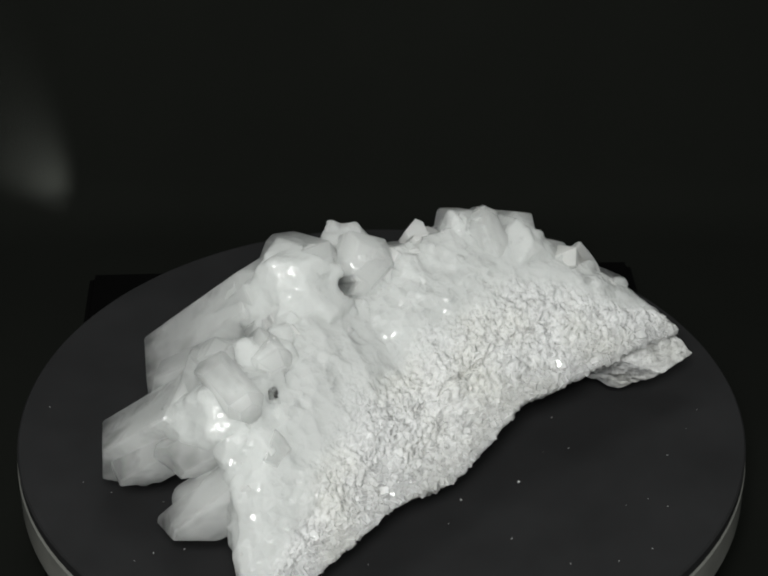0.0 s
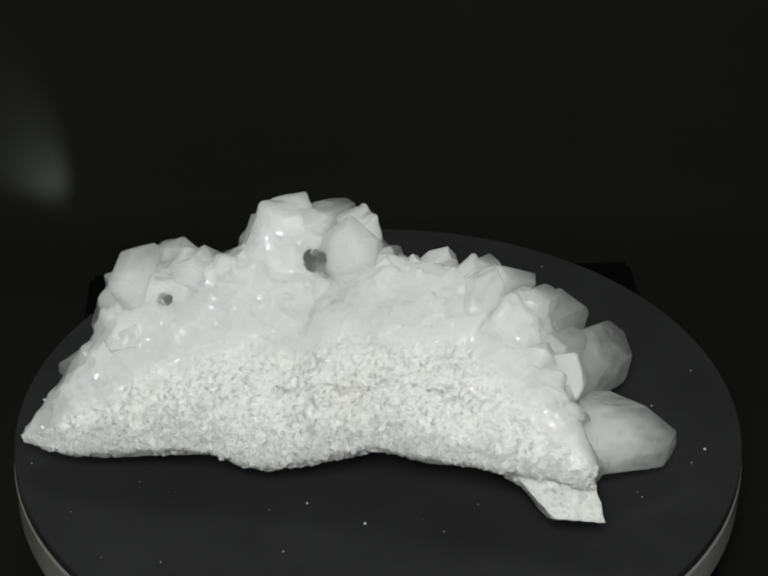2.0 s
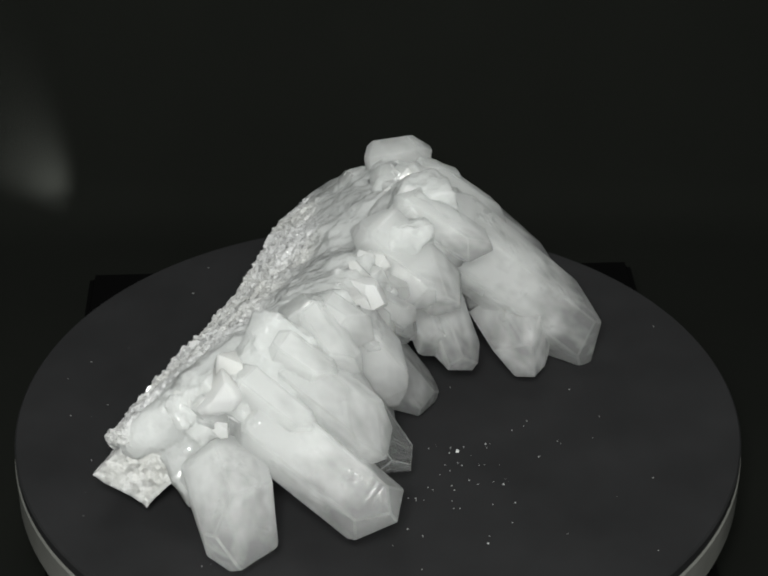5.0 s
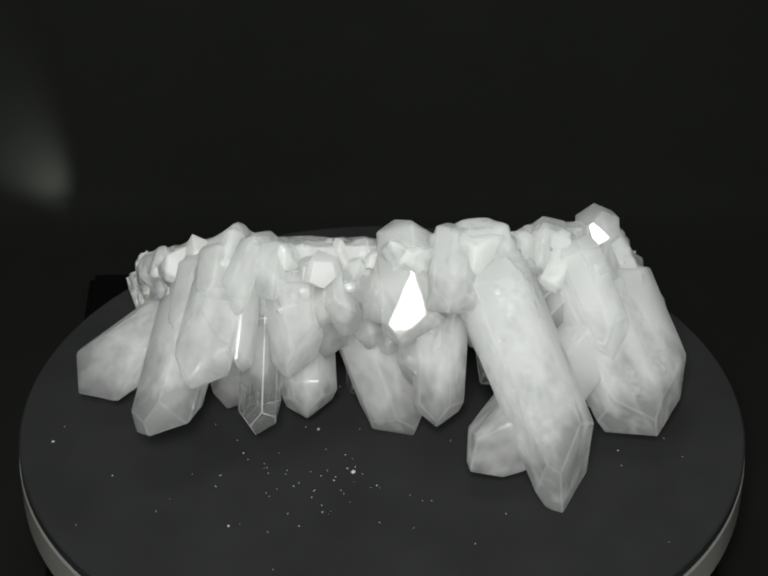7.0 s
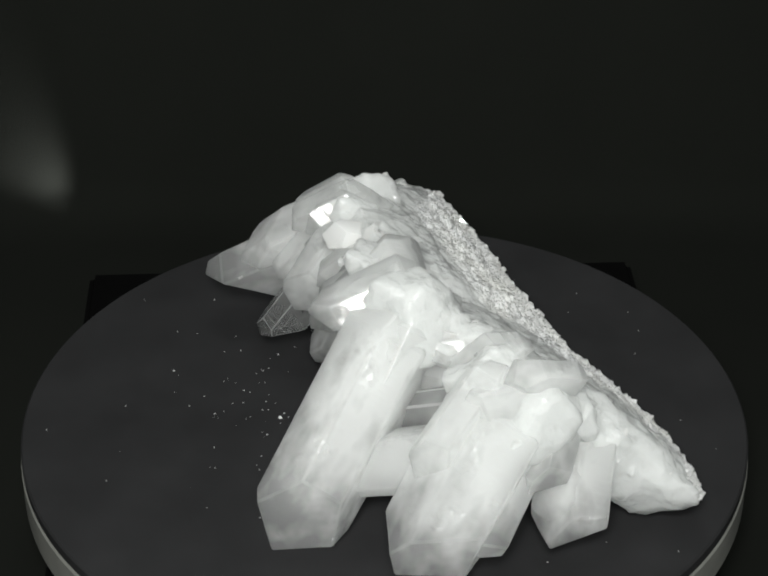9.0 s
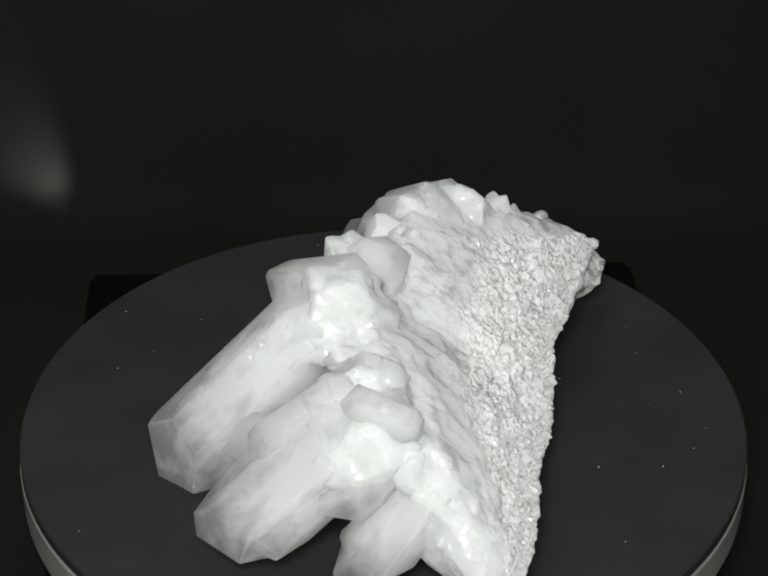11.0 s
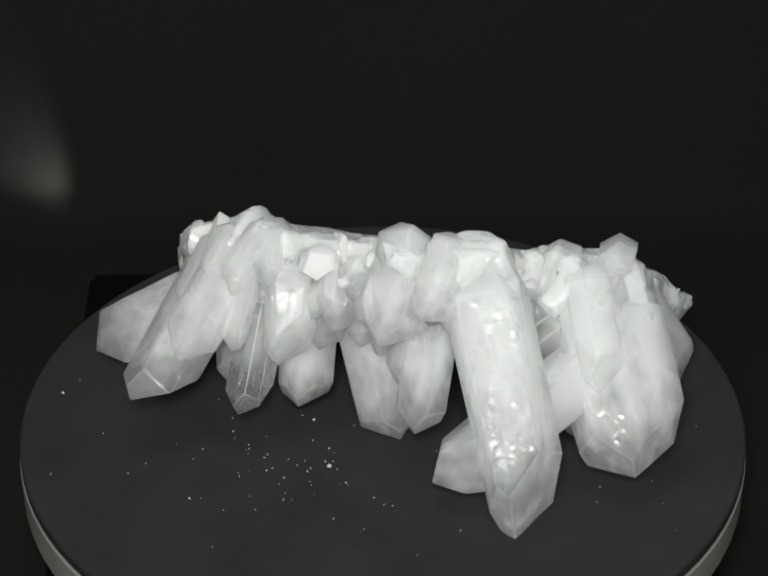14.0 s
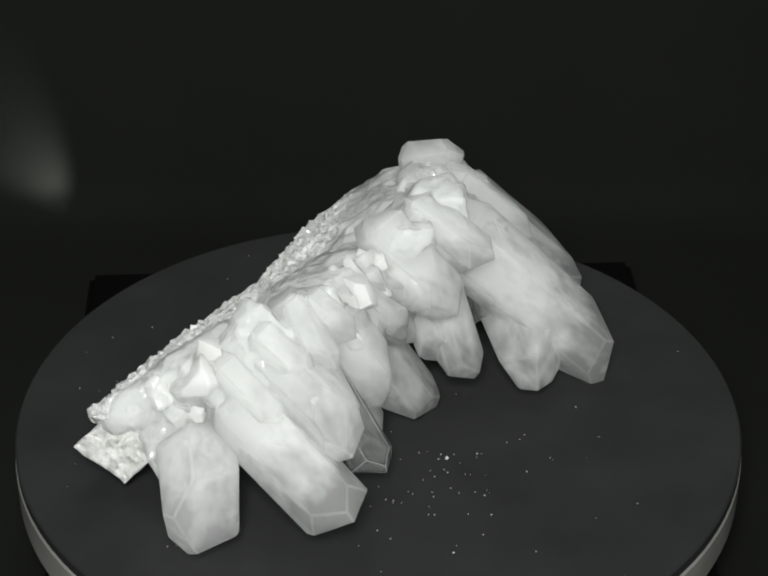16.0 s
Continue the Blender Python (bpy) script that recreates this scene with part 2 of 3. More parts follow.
XS = (-0.070, -0.062, -0.054, -0.046, -0.030, -0.013, 0.000, 0.013, 0.030, 0.045, 0.060, 0.070, 0.079)
YB = (0.0425, 0.0425, 0.0430, 0.0435, 0.0445, 0.0445, 0.0485, 0.0515, 0.053, 0.057, 0.060, 0.060, 0.058)
ZB = (0.0240, 0.0243, 0.0248, 0.0246, 0.0244, 0.0240, 0.0198, 0.0158, 0.0185, 0.0175, 0.0150, 0.0135, 0.0135)
YR = (0.036, 0.029, 0.021, 0.0135, 0.003, 0.001, 0.002, 0.008, 0.006, 0.015, 0.025, 0.040, 0.056)
ZR = (0.025, 0.034, 0.040, 0.0450, 0.0525, 0.0540, 0.0530, 0.045, 0.053, 0.047, 0.044, 0.030, 0.0155)


def section(x):
    """Lower back edge and ridge of the slab at x."""
    return (Vector((x, np.interp(x, XS, YB), np.interp(x, XS, ZB))), Vector((x, np.interp(x, XS, YR), np.interp(x, XS, ZR))))


def slab():
    """The arched slab that leans on its crystals."""
    bm = bmesh.new()
    n, rings = 70, []
    for i in range(n + 1):
        x = XS[0] + (XS[-1] - XS[0]) * i / n
        b, r = section(x)
        t = min(1.0, (r - b).length / 0.03)
        corners = [b, b.lerp(r, 0.3) + Vector((0, 0.0018, 0.0024)) * t, b.lerp(r, 0.7) + Vector((0, 0.0018, 0.0026)) * t, r, r + Vector((0, -0.006, -0.005)) * t,
                   r + Vector((0, -0.005, -0.018)) * t, r + Vector((0, 0.007, -0.028)) * t, b.lerp(r, 0.3) + Vector((0, -0.006, -0.016)) * t,
                   b + Vector((0, -0.003, -0.004)) * t]
        ring = []
        for k, c in enumerate(corners):
            d = corners[(k + 1) % len(corners)]
            for s in range(4):
                ring.append(c.lerp(d, s / 4))
        rings.append([bm.verts.new(v) for v in ring])
    m = len(rings[0])
    for a, b in zip(rings, rings[1:]):
        for k in range(m):
            bm.faces.new((a[k], b[k], b[(k + 1) % m], a[(k + 1) % m]))
    bm.faces.new(rings[0])
    bm.faces.new(rings[-1][::-1])
    bmesh.ops.recalc_face_normals(bm, faces=bm.faces)
    return bm


def sugar_zone(p):
    """1 where the matrix is bare sugary grain, 0 where milky crystal has grown over it."""
    b, r = section(p.x)
    h = (p - b).length / max(0.01, (r - b).length)
    edge = 0.68 - 6.0 * max(0.0, p.x - 0.012) + 0.12 * noise.noise(p * 70)
    return smooth01((edge - h) / 0.25)


def fuse(bm, piece):
    me = bpy.data.meshes.new("stub")
    piece.to_mesh(me)
    piece.free()
    bm.from_mesh(me)
    bpy.data.meshes.remove(me)


# milky roots from which the largest crystals grow: root, towards, half-widths, share of that length
ROOTS = (((-0.054, 0.034, 0.022), (-0.0730, 0.0080, 0.0100), 0.0120, 0.0100, 0.75),
         ((-0.048, 0.020, 0.034), (-0.0594, -0.0345, 0.0190), 0.0110, 0.0125, 0.55),
         ((-0.040, 0.014, 0.044), (-0.0478, -0.0265, 0.0258), 0.0095, 0.0100, 0.55),
         ((0.024, 0.004, 0.052), (0.0465, -0.0455, 0.0010), 0.0138, 0.0130, 0.36),
         ((0.054, 0.022, 0.037), (0.0735, -0.0210, 0.0075), 0.0160, 0.0135, 0.55),
         ((-0.025, 0.004, 0.046), (-0.0241, -0.0120, 0.0190), 0.0095, 0.0085, 0.65),
         ((-0.008, 0.006, 0.046), (-0.0040, -0.0100, 0.0250), 0.0110, 0.0085, 0.60),
         ((0.045, 0.016, 0.0435), (0.0500, -0.0060, 0.0300), 0.0110, 0.0090, 0.70),
         ((0.026, 0.002, 0.044), (0.0250, -0.0105, 0.0608), 0.0105, 0.0095, 1.0),
         ((0.006, 0.002, 0.044), (0.0084, -0.0120, 0.0600), 0.0080, 0.0080, 1.0),
         ((0.012, 0.004, 0.036), (0.0140, -0.0160, 0.0200), 0.0110, 0.0090, 0.60))


GAPS = (((0.0145, 0.0032, 0.0490), (-0.1110, -0.8380, -0.5350), 0.0036), ((0.0503, 0.0218, 0.0400), (-0.0390, -0.8230, -0.5670), 0.0020))


def near_gap(p, rad):
    """Whether a stub of that size would close one of the gaps between the crystals."""
    for at, way, size in GAPS:
        d = p - Vector(at)
        if (d - Vector(way) * d.dot(Vector(way))).length < size + rad:
            return True
    return False


def matrix_body():
    """Slab and crystal roots fused into one body, then roughened by grain; a crust of stubs overgrows it."""
    bm = slab()
    crust = bmesh.new()
    r = random.Random(33)
    for i in range(230):
        x = r.uniform(-0.060, 0.070)
        b, g = section(x)
        p = b.lerp(g, r.uniform(0.1, 1.0))
        if r.random() < sugar_zone(p) + 0.05:
            continue
        way = Vector((r.uniform(-0.6, 0.6), r.uniform(0.0, 0.9), 0.9)).normalized()
        rad = r.uniform(0.0035, 0.0085) if r.random() < 0.6 else r.uniform(0.002, 0.0035)
        rad *= 0.55 if x > 0.054 else 1.0
        p = p + Vector((0, 0.0014, 0.002)) - way * 0.0092
        stub = prism(r.uniform(0.0078, 0.0096), rad, rad * r.uniform(0.6, 1.0), 0, r)
        stub.transform(Matrix.Translation(p) @ way.to_track_quat("Z", "Y").to_matrix().to_4x4())
        if i % 4 == 0 and (x < 0.054 or rad < 0.003) and not near_gap(p + way * 0.008, rad):
            fuse(crust, stub)
        else:
            fuse(bm, stub)
    for i in range(150):
        x = r.uniform(-0.060, 0.066)
        b, g = section(x)
        p = g + Vector((0, r.uniform(-0.003, 0.003), r.uniform(-0.016, -0.002)))
        way = Vector((r.uniform(-0.5, 0.5), -1, r.uniform(-0.8, 0.35))).normalized()
        rad = r.uniform(0.0022, 0.0058)
        if near_gap(p, rad):
            continue
        stub = prism(r.uniform(0.006, 0.012), rad, rad * r.uniform(0.7, 1.0), 0, r)
        stub.transform(Matrix.Translation(p) @ way.to_track_quat("Z", "Y").to_matrix().to_4x4())
        fuse(crust if i % 2 else bm, stub)
    for root, tip, rx, ry, share in ROOTS:
        root, tip = Vector(root), Vector(tip)
        stub = prism((tip - root).length * share, rx, ry, r.uniform(0, 60), r)
        stub.transform(Matrix.Translation(root) @ (tip - root).to_track_quat("Z", "Y").to_matrix().to_4x4())
        fuse(bm, stub)
    tagged(part("crust", crust, MAT_CRUST, cluster, "small milky crystal stubs crowded over the ridge"), kind="stuff")
    ob = part("matrix", bm, MAT_SUGAR, cluster, "sugary white granular quartz matrix, milky towards the ridge")
    mod = ob.modifiers.new("fuse", "REMESH")
    mod.mode, mod.voxel_size = "VOXEL", 0.0005
    fused = bpy.data.meshes.new_from_object(ob.evaluated_get(bpy.context.evaluated_depsgraph_get()))
    ob.modifiers.remove(mod)
    bm = bmesh.new()
    bm.from_mesh(fused)
    bm.normal_update()
    moves = []
    zone = bm.verts.layers.float.new("sugar")
    for v in bm.verts:
        z = sugar_zone(v.co) if v.normal.z > 0.1 or v.normal.y > 0.3 else 0.0
        v[zone] = max(0.0, min(1.0, z + 0.5 * noise.noise(v.co * 300) * (1.0 - abs(2 * z - 1))))
        d = noise.fractal(v.co * 130, 1.0, 2.0, 3) * 0.0012 * (0.15 + 0.85 * z) + noise.fractal(v.co * 800, 1.0, 2.0, 2) * 0.0007 * (0.05 + 0.95 * z)
        d += (1 - z) * (0.0022 * (noise.voronoi(v.co * 105)[0][0] - 0.45) + 0.0008 * (noise.voronoi(v.co * 270)[0][0] - 0.45))
        b, g = section(v.co.x)
        crack = abs((v.co - b).length - 0.0185 - 0.004 * noise.noise(v.co * 60) - 0.08 * v.co.x)
        if -0.034 < v.co.x < 0.016 and crack < 0.0008 and v.normal.z > 0.3 and noise.noise(v.co * 160) > -0.15:
            d -= 0.0013
        moves.append(v.normal * d)
    for v, d in zip(bm.verts, moves):
        v.co += d
    old = ob.data
    bm.to_mesh(fused)
    bm.free()
    fused.polygons.foreach_set("use_smooth", [False] * len(fused.polygons))
    ob.data = fused
    bpy.data.meshes.remove(old)
    return ob


rng = random.Random(7)


def prism(length, rx, ry, spin, r, facet=None):
    """A six-sided quartz prism along z cut by six uneven end faces; facet: a point and normal of one broad face more."""
    bm = bmesh.new()
    low, high = [], []
    for k in range(6):
        a = radians(60 * k + spin + r.uniform(-13, 13))
        g = r.uniform(0.82, 1.12)
        x, y = rx * g * math.cos(a), ry * g * math.sin(a)
        low.append(bm.verts.new((x * 1.04, y * 1.04, 0)))
        high.append(bm.verts.new((x * 0.9, y * 0.9, length * 1.6)))
    for k in range(6):
        j = (k + 1) % 6
        bm.faces.new((low[k], low[j], high[j], high[k]))
    mean = (rx + ry) / 2
    root = []
    for v in low:
        g = r.uniform(0.45, 0.7)
        root.append(bm.verts.new((v.co.x * g, v.co.y * g, -mean * r.uniform(0.3, 0.7))))
    for k in range(6):
        j = (k + 1) % 6
        bm.faces.new((root[k], root[j], low[j], low[k]))
    bm.faces.new(root[::-1])
    bm.faces.new(high)
    lead = r.randrange(3)
    for k in range(6):
        a = radians(60 * k + 30 + spin + r.uniform(-5, 5))
        tilt = radians(r.uniform(48, 55))
        no = Vector((math.sin(tilt) * math.cos(a), math.sin(tilt) * math.sin(a), math.cos(tilt)))
        lift = r.uniform(0.1, 0.5) if k % 2 == 0 else r.uniform(0.5, 1.3)
        if k == 2 * lead:
            lift = r.uniform(-0.7, -0.1)
        bmesh.ops.bisect_plane(bm, geom=bm.verts[:] + bm.edges[:] + bm.faces[:], plane_co=(0, 0, length + lift * mean), plane_no=no, clear_outer=True, dist=1e-7)
        rim = [e for e in bm.edges if e.is_boundary]
        if len(rim) > 2:
            bmesh.ops.contextual_create(bm, geom=rim)
    top = max(v.co.z for v in bm.verts)
    for v in bm.verts:
        if v.co.z > 1e-6:
            v.co.z *= length / top
    apex = max(bm.verts, key=lambda v: v.co.z).co.copy()
    for v in bm.verts:
        v.co.x -= apex.x * max(0.0, v.co.z) / length
        v.co.y -= apex.y * max(0.0, v.co.z) / length
    if facet:
        bmesh.ops.bisect_plane(bm, geom=bm.verts[:] + bm.edges[:] + bm.faces[:], plane_co=facet[0], plane_no=facet[1], clear_outer=True, dist=1e-7)
        rim = [e for e in bm.edges if e.is_boundary]
        if len(rim) > 2:
            bmesh.ops.contextual_create(bm, geom=rim)
    bmesh.ops.remove_doubles(bm, verts=bm.verts[:], dist=mean * 0.02)
    bmesh.ops.recalc_face_normals(bm, faces=bm.faces[:])
    bmesh.ops.bevel(bm, geom=bm.edges[:], offset=min(mean * 0.055, 0.00045), segments=1, affect="EDGES", clamp_overlap=True, material=1)
    if mean > 0.0045:
        # slightly hollow, unevenly grown faces between sharp edges
        seed = Vector((r.uniform(0, 9), r.uniform(0, 9), r.uniform(0, 9)))
        bmesh.ops.triangulate(bm, faces=[f for f in bm.faces if len(f.verts) > 4])
        long_edges = [e for e in bm.edges if e.calc_length() > mean * 0.5]
        bmesh.ops.subdivide_edges(bm, edges=long_edges, cuts=3, use_grid_fill=True)
        bm.normal_update()
        for v in bm.verts:
            v.co += v.normal * noise.noise(seed + v.co / mean * 1.3) * 0.012 * mean
    return bm


def core(parent, length, rx, ry, r, size):
    """The cloud of milky inclusions inside a clear crystal."""
    bm = bmesh.new()
    n, m, rings = 14, 16, []
    lean = (r.uniform(-0.15, 0.15), r.uniform(-0.15, 0.15))
    seed = Vector((r.uniform(0, 9), r.uniform(0, 9), r.uniform(0, 9)))
    for i in range(n + 1):
        t = i / n
        w = size * (0.74 - 0.30 * t) * (1.0 if t < 0.8 else math.sqrt(max(0.02, 1 - ((t - 0.8) / 0.2) ** 2)))
        z = length * (0.02 + (0.76 if size > 0.5 else 0.5) * t)
        ring = []
        for k in range(m):
            a = 2 * math.pi * k / m
            g = w * (1 + 0.35 * noise.noise(seed + Vector((math.cos(a), math.sin(a), t * 3))))
            ring.append(bm.verts.new((rx * (g * math.cos(a) + lean[0] * t), ry * (g * math.sin(a) + lean[1] * t), z)))
        rings.append(ring)
    for a, b in zip(rings, rings[1:]):
        for k in range(m):
            j = (k + 1) % m
            bm.faces.new((a[k], a[j], b[j], b[k]))
    bm.faces.new(rings[0][::-1])
    bm.faces.new(rings[-1])
    return part("milky_core", bm, MAT_CORE, parent, smooth=True)


def crystal(base, tip, rx, ry=None, mat=None, spin=None, label="", seed=None, facet=None):
    """One quartz crystal from its root to its apex; rx across, ry in the upright plane; facet: point and normal of a broad face."""
    base, tip = Vector(base), Vector(tip)
    axis = tip - base
    r = random.Random(seed) if seed is not None else rng
    q = axis.to_track_quat("Z", "Y").to_matrix().to_4x4()
    if facet:
        inv = (Matrix.Translation(base) @ q).inverted()
        facet = (inv @ Vector(facet[0]), (inv.to_3x3() @ Vector(facet[1])).normalized())
    bm = prism(axis.length, rx, ry or rx, r.choice((0, 30)) if spin is None else spin, r, facet)
    ob = part("crystal", bm, mat or MAT_QUARTZ, cluster, label, m=Matrix.Translation(base) @ q)
    ob.data.materials.append(MAT_EDGE)
    if mat in (None, MAT_CLEAR) and rx > 0.005:
        core(ob, axis.length, rx, ry or rx, r, 0.45 if mat else 1.0)
    return ob


matrix_body()

# the large crystals along the front
crystal((0.030, -0.006, 0.046), (0.0476, -0.0455, 0.0008), 0.0122, 0.0130, spin=8, seed=10, label="largest crystal, long and milky with a clear tip")
crystal((-0.060, 0.016, 0.018), (-0.0832, -0.0020, 0.0082), 0.0122, 0.0100, seed=11)
crystal((-0.051, 0.008, 0.029), (-0.0600, -0.0335, 0.0170), 0.0096, 0.0116, seed=12)
crystal((-0.042, 0.004, 0.040), (-0.0490, -0.0255, 0.0262), 0.0078, 0.0085, MAT_MILK, seed=13, facet=((-0.0478, -0.0240, 0.0300), (-0.218, -0.749, 0.626)))
crystal((-0.0315, -0.003, 0.032), (-0.0328, -0.0245, 0.0108), 0.0070, mat=MAT_CLEAR, label="water-clear crystal with sharp edges")
crystal((-0.036, 0.012, 0.028), (-0.0420, -0.0040, 0.0040), 0.0080, seed=9)
crystal((-0.021, 0.004, 0.030), (-0.0196, -0.0125, 0.0070), 0.0080, seed=14)
crystal((-0.0235, -0.002, 0.044), (-0.0236, -0.0170, 0.0232), 0.0074, mat=MAT_MILK, seed=15)
crystal((-0.036, -0.003, 0.044), (-0.0362, -0.0178, 0.0262), 0.0050, seed=16)
crystal((-0.014, 0.003, 0.042), (-0.0145, -0.0090, 0.0245), 0.0062, seed=17)
crystal((-0.006, 0.013, 0.024), (-0.0072, 0.0060, 0.0018), 0.0038, mat=MAT_CLEAR)
crystal((-0.007, 0.007, 0.034), (0.0092, -0.0130, 0.0014), 0.0086, seed=18)
crystal((0.0165, -0.006, 0.040), (0.0153, -0.0216, 0.0108), 0.0078, seed=19)
crystal((0.056, -0.002, 0.026), (0.0236, -0.0372, 0.0080), 0.0108, 0.0086, seed=20, label="clear striated crystal lying low behind the largest")
crystal((0.052, 0.008, 0.036), (0.0270, -0.0130, 0.0190), 0.0075, mat=MAT_CLEAR)
crystal((0.034, -0.004, 0.050), (0.0440, -0.0215, 0.0300), 0.0060, mat=MAT_MILK, seed=22)
crystal((0.058, 0.010, 0.034), (0.0745, -0.0222, 0.0080), 0.0165, 0.0122, spin=15, seed=23)
crystal((0.054, 0.010, 0.045), (0.0630, -0.0125, 0.0250), 0.0078, 0.0075, MAT_MILK, seed=24)
crystal((0.052, 0.012, 0.034), (0.0620, -0.0140, 0.0100), 0.0095, 0.0085, MAT_MILK, seed=25)
crystal((0.058, 0.026, 0.038), (0.0768, 0.0115, 0.0260), 0.0090, seed=26)
crystal((0.060, 0.032, 0.026), (0.0800, 0.0165, 0.0095), 0.0115, 0.0100, seed=27)
crystal((0.062, 0.014, 0.034), (0.0805, -0.0075, 0.0135), 0.0115, 0.0095, seed=28)
crystal((0.058, 0.022, 0.041), (0.0585, -0.0020, 0.0385), 0.0090, 0.0080, MAT_MILK, seed=29)

# crystals that lean out of the ridge
crystal((0.020, 0.000, 0.056), (0.0176, -0.0255, 0.0500), 0.0072, seed=31)
crystal((0.008, 0.004, 0.054), (0.0062, -0.0215, 0.0370), 0.0092, 0.0084, spin=30, seed=32, facet=((0.0068, -0.0155, 0.0475), (-0.026, -0.802, 0.597)))
crystal((0.018, 0.000, 0.056), (0.0176, -0.0165, 0.0425), 0.0056, mat=MAT_MILK, seed=33)
crystal((-0.032, 0.004, 0.052), (-0.0375, -0.0130, 0.0410), 0.0048, mat=MAT_MILK, seed=34)
crystal((0.046, 0.020, 0.046), (0.0465, 0.0085, 0.0478), 0.0060, mat=MAT_MILK, seed=35)
crystal((0.046, 0.016, 0.048), (0.0456, 0.0030, 0.0375), 0.0058, mat=MAT_MILK, seed=36)
crystal((0.054, 0.032, 0.030), (0.0622, 0.0405, 0.0368), 0.0062, mat=MAT_MILK, seed=37)
crystal((0.060, 0.029, 0.045), (0.0604, 0.0105, 0.0500), 0.0056, mat=MAT_MILK, spin=30, facet=((0.0606, 0.0140, 0.0515), (-0.114, -0.821, 0.559)), label="short milky crystal standing proud of the ridge")
crystal((-0.031, 0.010, 0.044), (-0.0325, 0.0000, 0.0560), 0.0064, mat=MAT_MILK, seed=38)
crystal((0.002, 0.002, 0.049), (0.0000, -0.0170, 0.0410), 0.0058, 0.0054, MAT_MILK, seed=39)
crystal((-0.014, 0.002, 0.046), (-0.0160, -0.0120, 0.0360), 0.0056, 0.0052, MAT_MILK, seed=40)
crystal((-0.004, 0.002, 0.044), (-0.0030, -0.0100, 0.0280), 0.0060, 0.0056, MAT_MILK, seed=41)
crystal((0.012, -0.002, 0.040), (0.0125, -0.0130, 0.0150), 0.0066, 0.0060, seed=42)
crystal((-0.0285, 0.002, 0.052), (-0.0278, -0.0120, 0.0452), 0.0052, 0.0050, MAT_MILK, seed=43)
crystal((-0.0440, 0.006, 0.048), (-0.0435, -0.0100, 0.0415), 0.0056, 0.0052, MAT_MILK, seed=44)
crystal((-0.0500, 0.012, 0.040), (-0.0540, -0.0080, 0.0320), 0.0060, 0.0056, MAT_MILK, seed=45)


def foot():
    """The broken corner below the crack."""
    bm = bmesh.new()
    pts = ((-0.046, 0.0390, 0.0235), (-0.0680, 0.0365, 0.0270), (-0.0745, 0.0452, 0.0160), (-0.062, 0.0470, 0.0150))
    top = [bm.verts.new(p) for p in pts]
    low = [bm.verts.new((p[0] * 0.93, p[1] - 0.012, p[2] - 0.010)) for p in pts]
    bm.faces.new(top)
    bm.faces.new(low[::-1])
    for k in range(4):
        j = (k + 1) % 4
        bm.faces.new((top[k], low[k], low[j], top[j]))
    bmesh.ops.recalc_face_normals(bm, faces=bm.faces[:])
    bmesh.ops.subdivide_edges(bm, edges=bm.edges[:], cuts=9, use_grid_fill=True)
    bm.normal_update()
    for v in bm.verts:
        v.co += v.normal * noise.fractal(v.co * 400, 1.0, 2.0, 3) * 0.0006
    return part("broken_corner", bm, MAT_CORNER, cluster)


foot()


def small_crystals():
    """Stubby crystals crowding the ridge, the front wall and the root of the big ones."""
    r = random.Random(21)
    for i in range(110):
        x = r.uniform(-0.058, 0.064)
        if abs(x - 0.0146) < 0.006 or 0.024 < x < 0.034:
            continue
        b, g = section(x)
        if i % 2 == 0:     # ridge, leaning over the front
            p, way = g + Vector((0, r.uniform(-0.003, 0.003), -0.006)), Vector((r.uniform(-0.4, 0.4), -1, r.uniform(-0.8, 0.1)))
            rad, ln = r.uniform(0.0026, 0.0055), r.uniform(0.007, 0.012)
        else:              # front wall, hanging
            p, way = g + Vector((0, r.uniform(-0.002, 0.004), r.uniform(-0.013, -0.004))), Vector((r.uniform(-0.3, 0.3), -0.7, r.uniform(-1.1, -0.3)))
            rad, ln = r.uniform(0.0036, 0.0062), r.uniform(0.012, 0.019)
        crystal(p, p + way.normalized() * ln, rad, rad * r.uniform(0.7, 1.0), MAT_MILK if r.random() < 0.8 else MAT_QUARTZ, seed=1000 + i)


small_crystals()


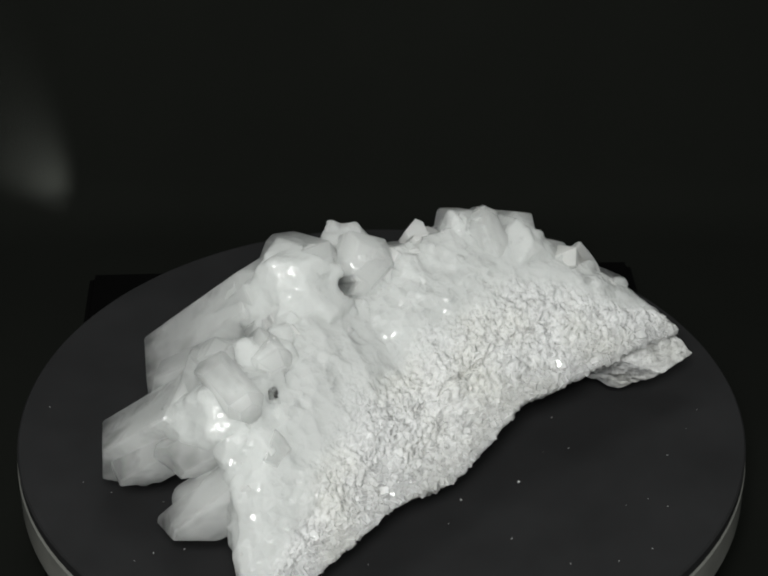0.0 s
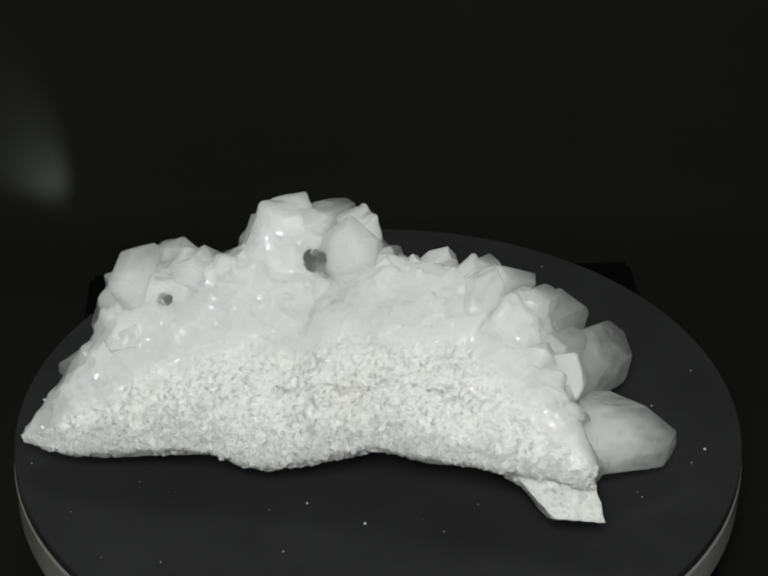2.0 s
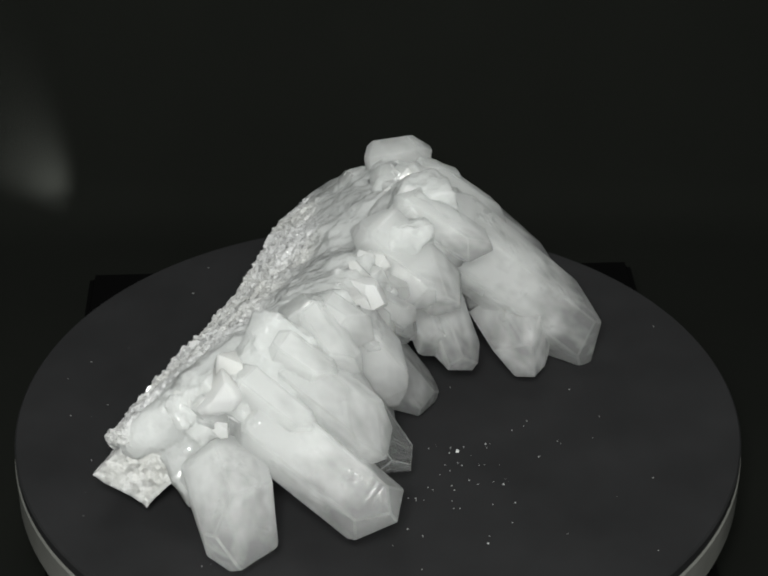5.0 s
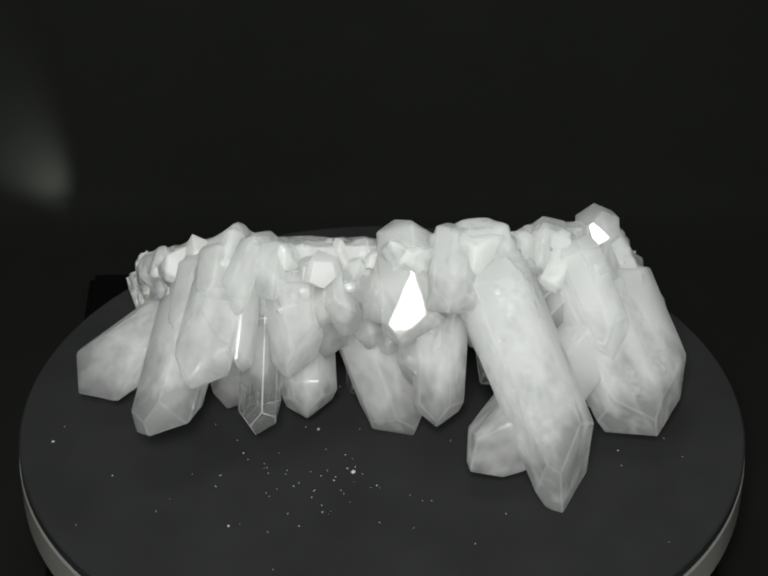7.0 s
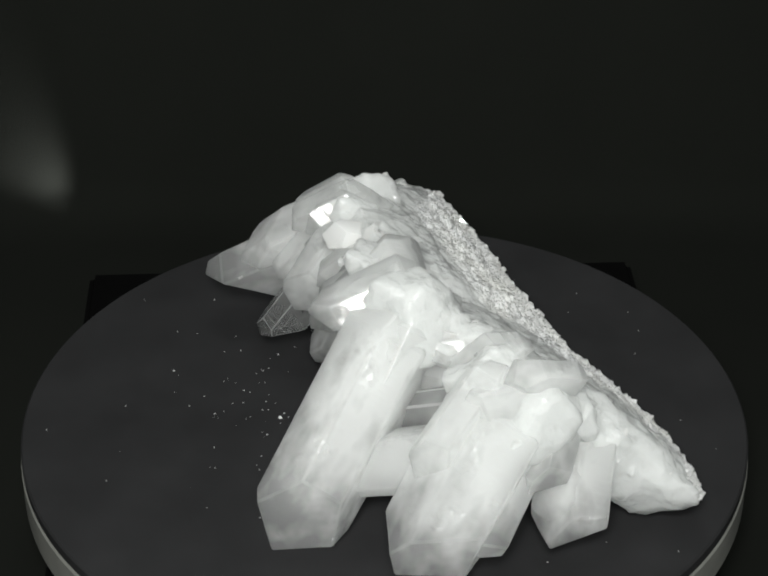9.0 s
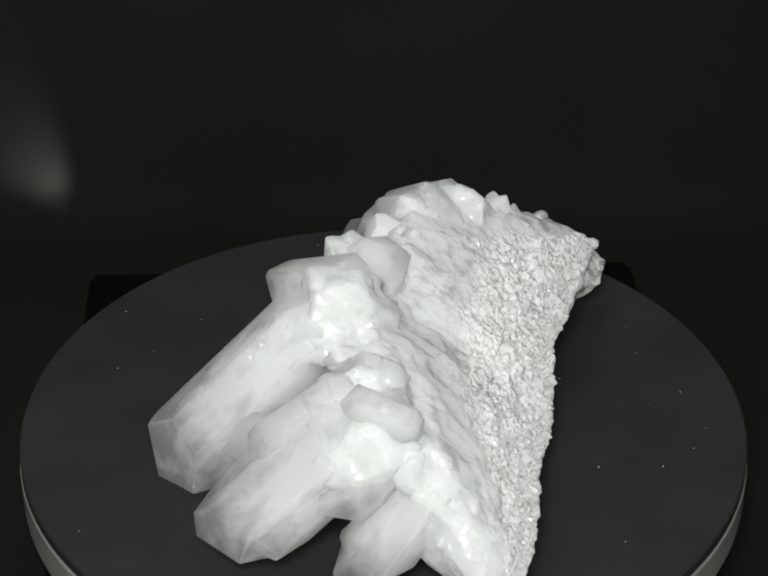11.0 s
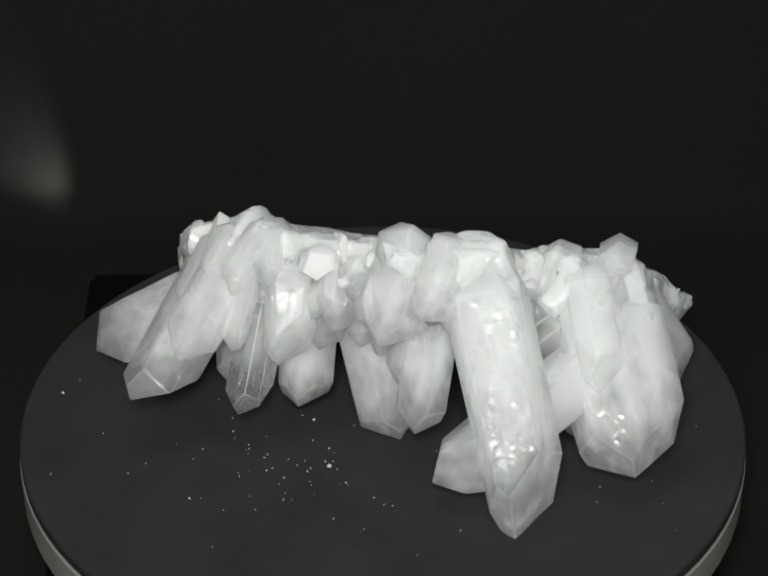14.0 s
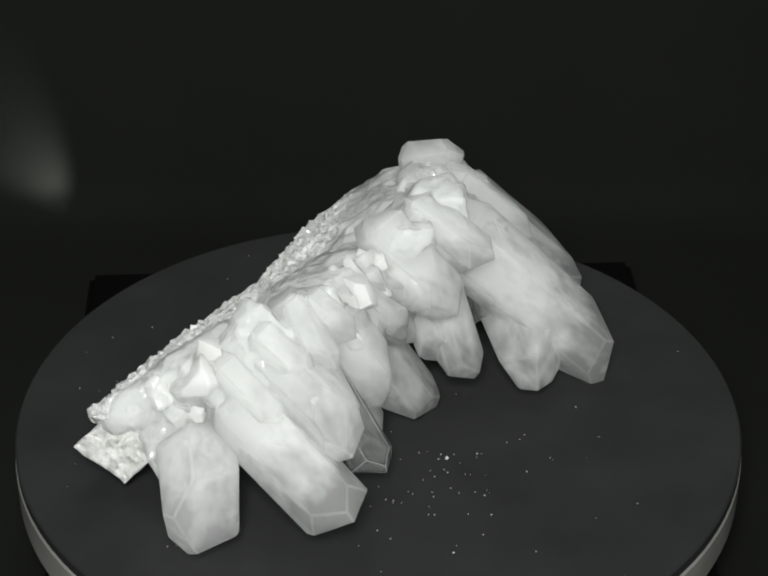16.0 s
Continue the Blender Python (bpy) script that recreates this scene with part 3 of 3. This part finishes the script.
def carve(at, way, rad, seed):
    """Opens a gap between the crystals at a point, along a direction."""
    r = random.Random(seed)
    at, way = Vector(at), Vector(way)
    bm = prism(0.042, rad, rad * 0.75, 0, r)
    bm.transform(Matrix.Translation(at - way * 0.014) @ way.to_track_quat("Z", "Y").to_matrix().to_4x4())
    cutter = part("gap", bm, MAT_MILK)
    bpy.context.view_layer.update()
    for ob in [o for c in cluster.children for o in (c, *c.children)]:
        box = [ob.matrix_world @ Vector(c) for c in ob.bound_box]
        lo, hi = [min(p[k] for p in box) for k in range(3)], [max(p[k] for p in box) for k in range(3)]
        steps = [at + way * (0.002 * i - 0.014) for i in range(21)]
        if not any(all(lo[k] - rad < p[k] < hi[k] + rad for k in range(3)) for p in steps):
            continue
        if ob.name in ("matrix", "crust"):
            bm = bmesh.new()
            bm.from_mesh(ob.data)
            inside = [v for v in bm.verts if -0.014 < (v.co - at).dot(way) < 0.028 and ((v.co - at) - way * (v.co - at).dot(way)).length < rad * (0.8 + 0.3 * noise.noise(v.co * 300))]
            bmesh.ops.delete(bm, geom=inside, context="VERTS")
            bm.to_mesh(ob.data)
            bm.free()
            continue
        mod = ob.modifiers.new("gap", "BOOLEAN")
        mod.operation, mod.object, mod.solver = "DIFFERENCE", cutter, "EXACT"
        cut = bpy.data.meshes.new_from_object(ob.evaluated_get(bpy.context.evaluated_depsgraph_get()))
        ob.modifiers.remove(mod)
        if len(cut.polygons) > 5:
            ob.data = cut
    bpy.data.objects.remove(cutter)


for k, (at, way, size) in enumerate(GAPS):
    carve(at, way, size, 5 + k)


def granular_coating():
    """Sugar-like grains over the matrix."""
    r = random.Random(4)
    verts, faces = [], []
    cube = [Vector((sx, sy, sz)) for sx in (-1, 1) for sy in (-1, 1) for sz in (-1, 1)]
    quads = ((0, 1, 3, 2), (4, 6, 7, 5), (0, 4, 5, 1), (2, 3, 7, 6), (0, 2, 6, 4), (1, 5, 7, 3))
    for i in range(15000):
        x = r.uniform(-0.069, 0.078)
        b, g = section(x)
        p = b.lerp(g, r.random() ** 1.9)
        if r.random() > sugar_zone(p) + 0.04:
            continue
        p += Vector((0, 0.6, 0.8)) * r.uniform(-0.0004, 0.0009)
        s = r.uniform(0.0002, 0.00055) if i % 7 else r.uniform(0.0005, 0.0010)
        m = Euler((r.uniform(0, 6), r.uniform(0, 6), r.uniform(0, 6))).to_matrix()
        k = len(verts)
        sc = (r.uniform(0.6, 1.3), r.uniform(0.6, 1.3), r.uniform(0.5, 1.4))
        verts += [tuple(p + m @ Vector((c.x * sc[0], c.y * sc[1], c.z * sc[2])) * s) for c in cube]
        faces += [tuple(k + q for q in f) for f in quads]
    me = bpy.data.meshes.new("granular_coating")
    me.from_pydata(verts, [], faces)
    me.materials.append(MAT_GRAIN)
    ob = new("granular_coating", me)
    ob.parent = cluster
    return tagged(ob, "loose glittering sugar-like quartz grains", kind="stuff")


granular_coating()


def dust():
    r = random.Random(12)
    verts, faces = [], []
    spots = [(-0.007, -0.0268, 0.0009), (-0.0168, -0.0077, 0.0006), (-0.0893, -0.0131, 0.0006), (-0.0123, 0.0468, 0.0007), (0.0047, 0.044, 0.0005), (-0.039, -0.0491, 0.0005)]
    for i in range(110):
        if i < 60:
            a, d = r.uniform(0, 6.28), 0.097 * math.sqrt(r.random())
            spots.append((d * math.cos(a), d * math.sin(a), r.uniform(0.00012, 0.0003)))
        else:
            spots.append((r.gauss(-0.012, 0.016), r.gauss(-0.034, 0.012), r.uniform(0.00012, 0.00035)))
    for x, y, s in spots:
        k, a = len(verts), r.uniform(0, 6)
        for j in range(4):
            verts.append((x + s * math.cos(a + 1.57 * j) * r.uniform(0.5, 1.2), y + s * math.sin(a + 1.57 * j) * r.uniform(0.5, 1.2), 0.0))
        verts.append((x, y, s * 0.9))
        faces += [(k, k + 1, k + 4), (k + 1, k + 2, k + 4), (k + 2, k + 3, k + 4), (k + 3, k, k + 4), (k + 3, k + 2, k + 1, k)]
    me = bpy.data.meshes.new("dust")
    me.from_pydata(verts, [], faces)
    me.materials.append(MAT_DUST)
    return tagged(new("dust", me), "pale quartz crumbs scattered on the black disc", "crumbs", kind="stuff")


crumbs = dust()


# ---------------- movement ----------------
def motions():
    turns = [(0.0, -215.2), (0.5, -208.0), (1.0, -189.3), (1.5, -175.8), (2.0, -160.8), (2.5, -145.8), (3.0, -128.8), (3.5, -114.3),
             (4.0, -97.3), (4.2, -90.8), (6.3, -23.2), (6.5, -17.1), (7.0, 0.0), (7.5, 16.2), (8.0, 34.1), (8.5, 50.8), (9.0, 70.7),
             (9.2, 78.0), (10.4, 117.5), (10.55, 120.0), (10.7, 118.0), (11.3, 98.9), (11.5, 92.1), (12.0, 77.3), (12.5, 63.9), (13.0, 48.0), (13.5, 32.5),
             (14.0, 14.5), (14.5, -1.0), (15.0, -19.9), (15.5, -36.9), (16.0, -55.9)]
    rows = [(t, pose(0, 0, 0, 0, 0, -a)) for t, a in turns]
    walk(turn, [(t, pose(0.0004, 0.0004, 0, 0, 0, -a)) for t, a in turns])
    walk(crumbs, rows)
    walk(cluster, rows)


motions()
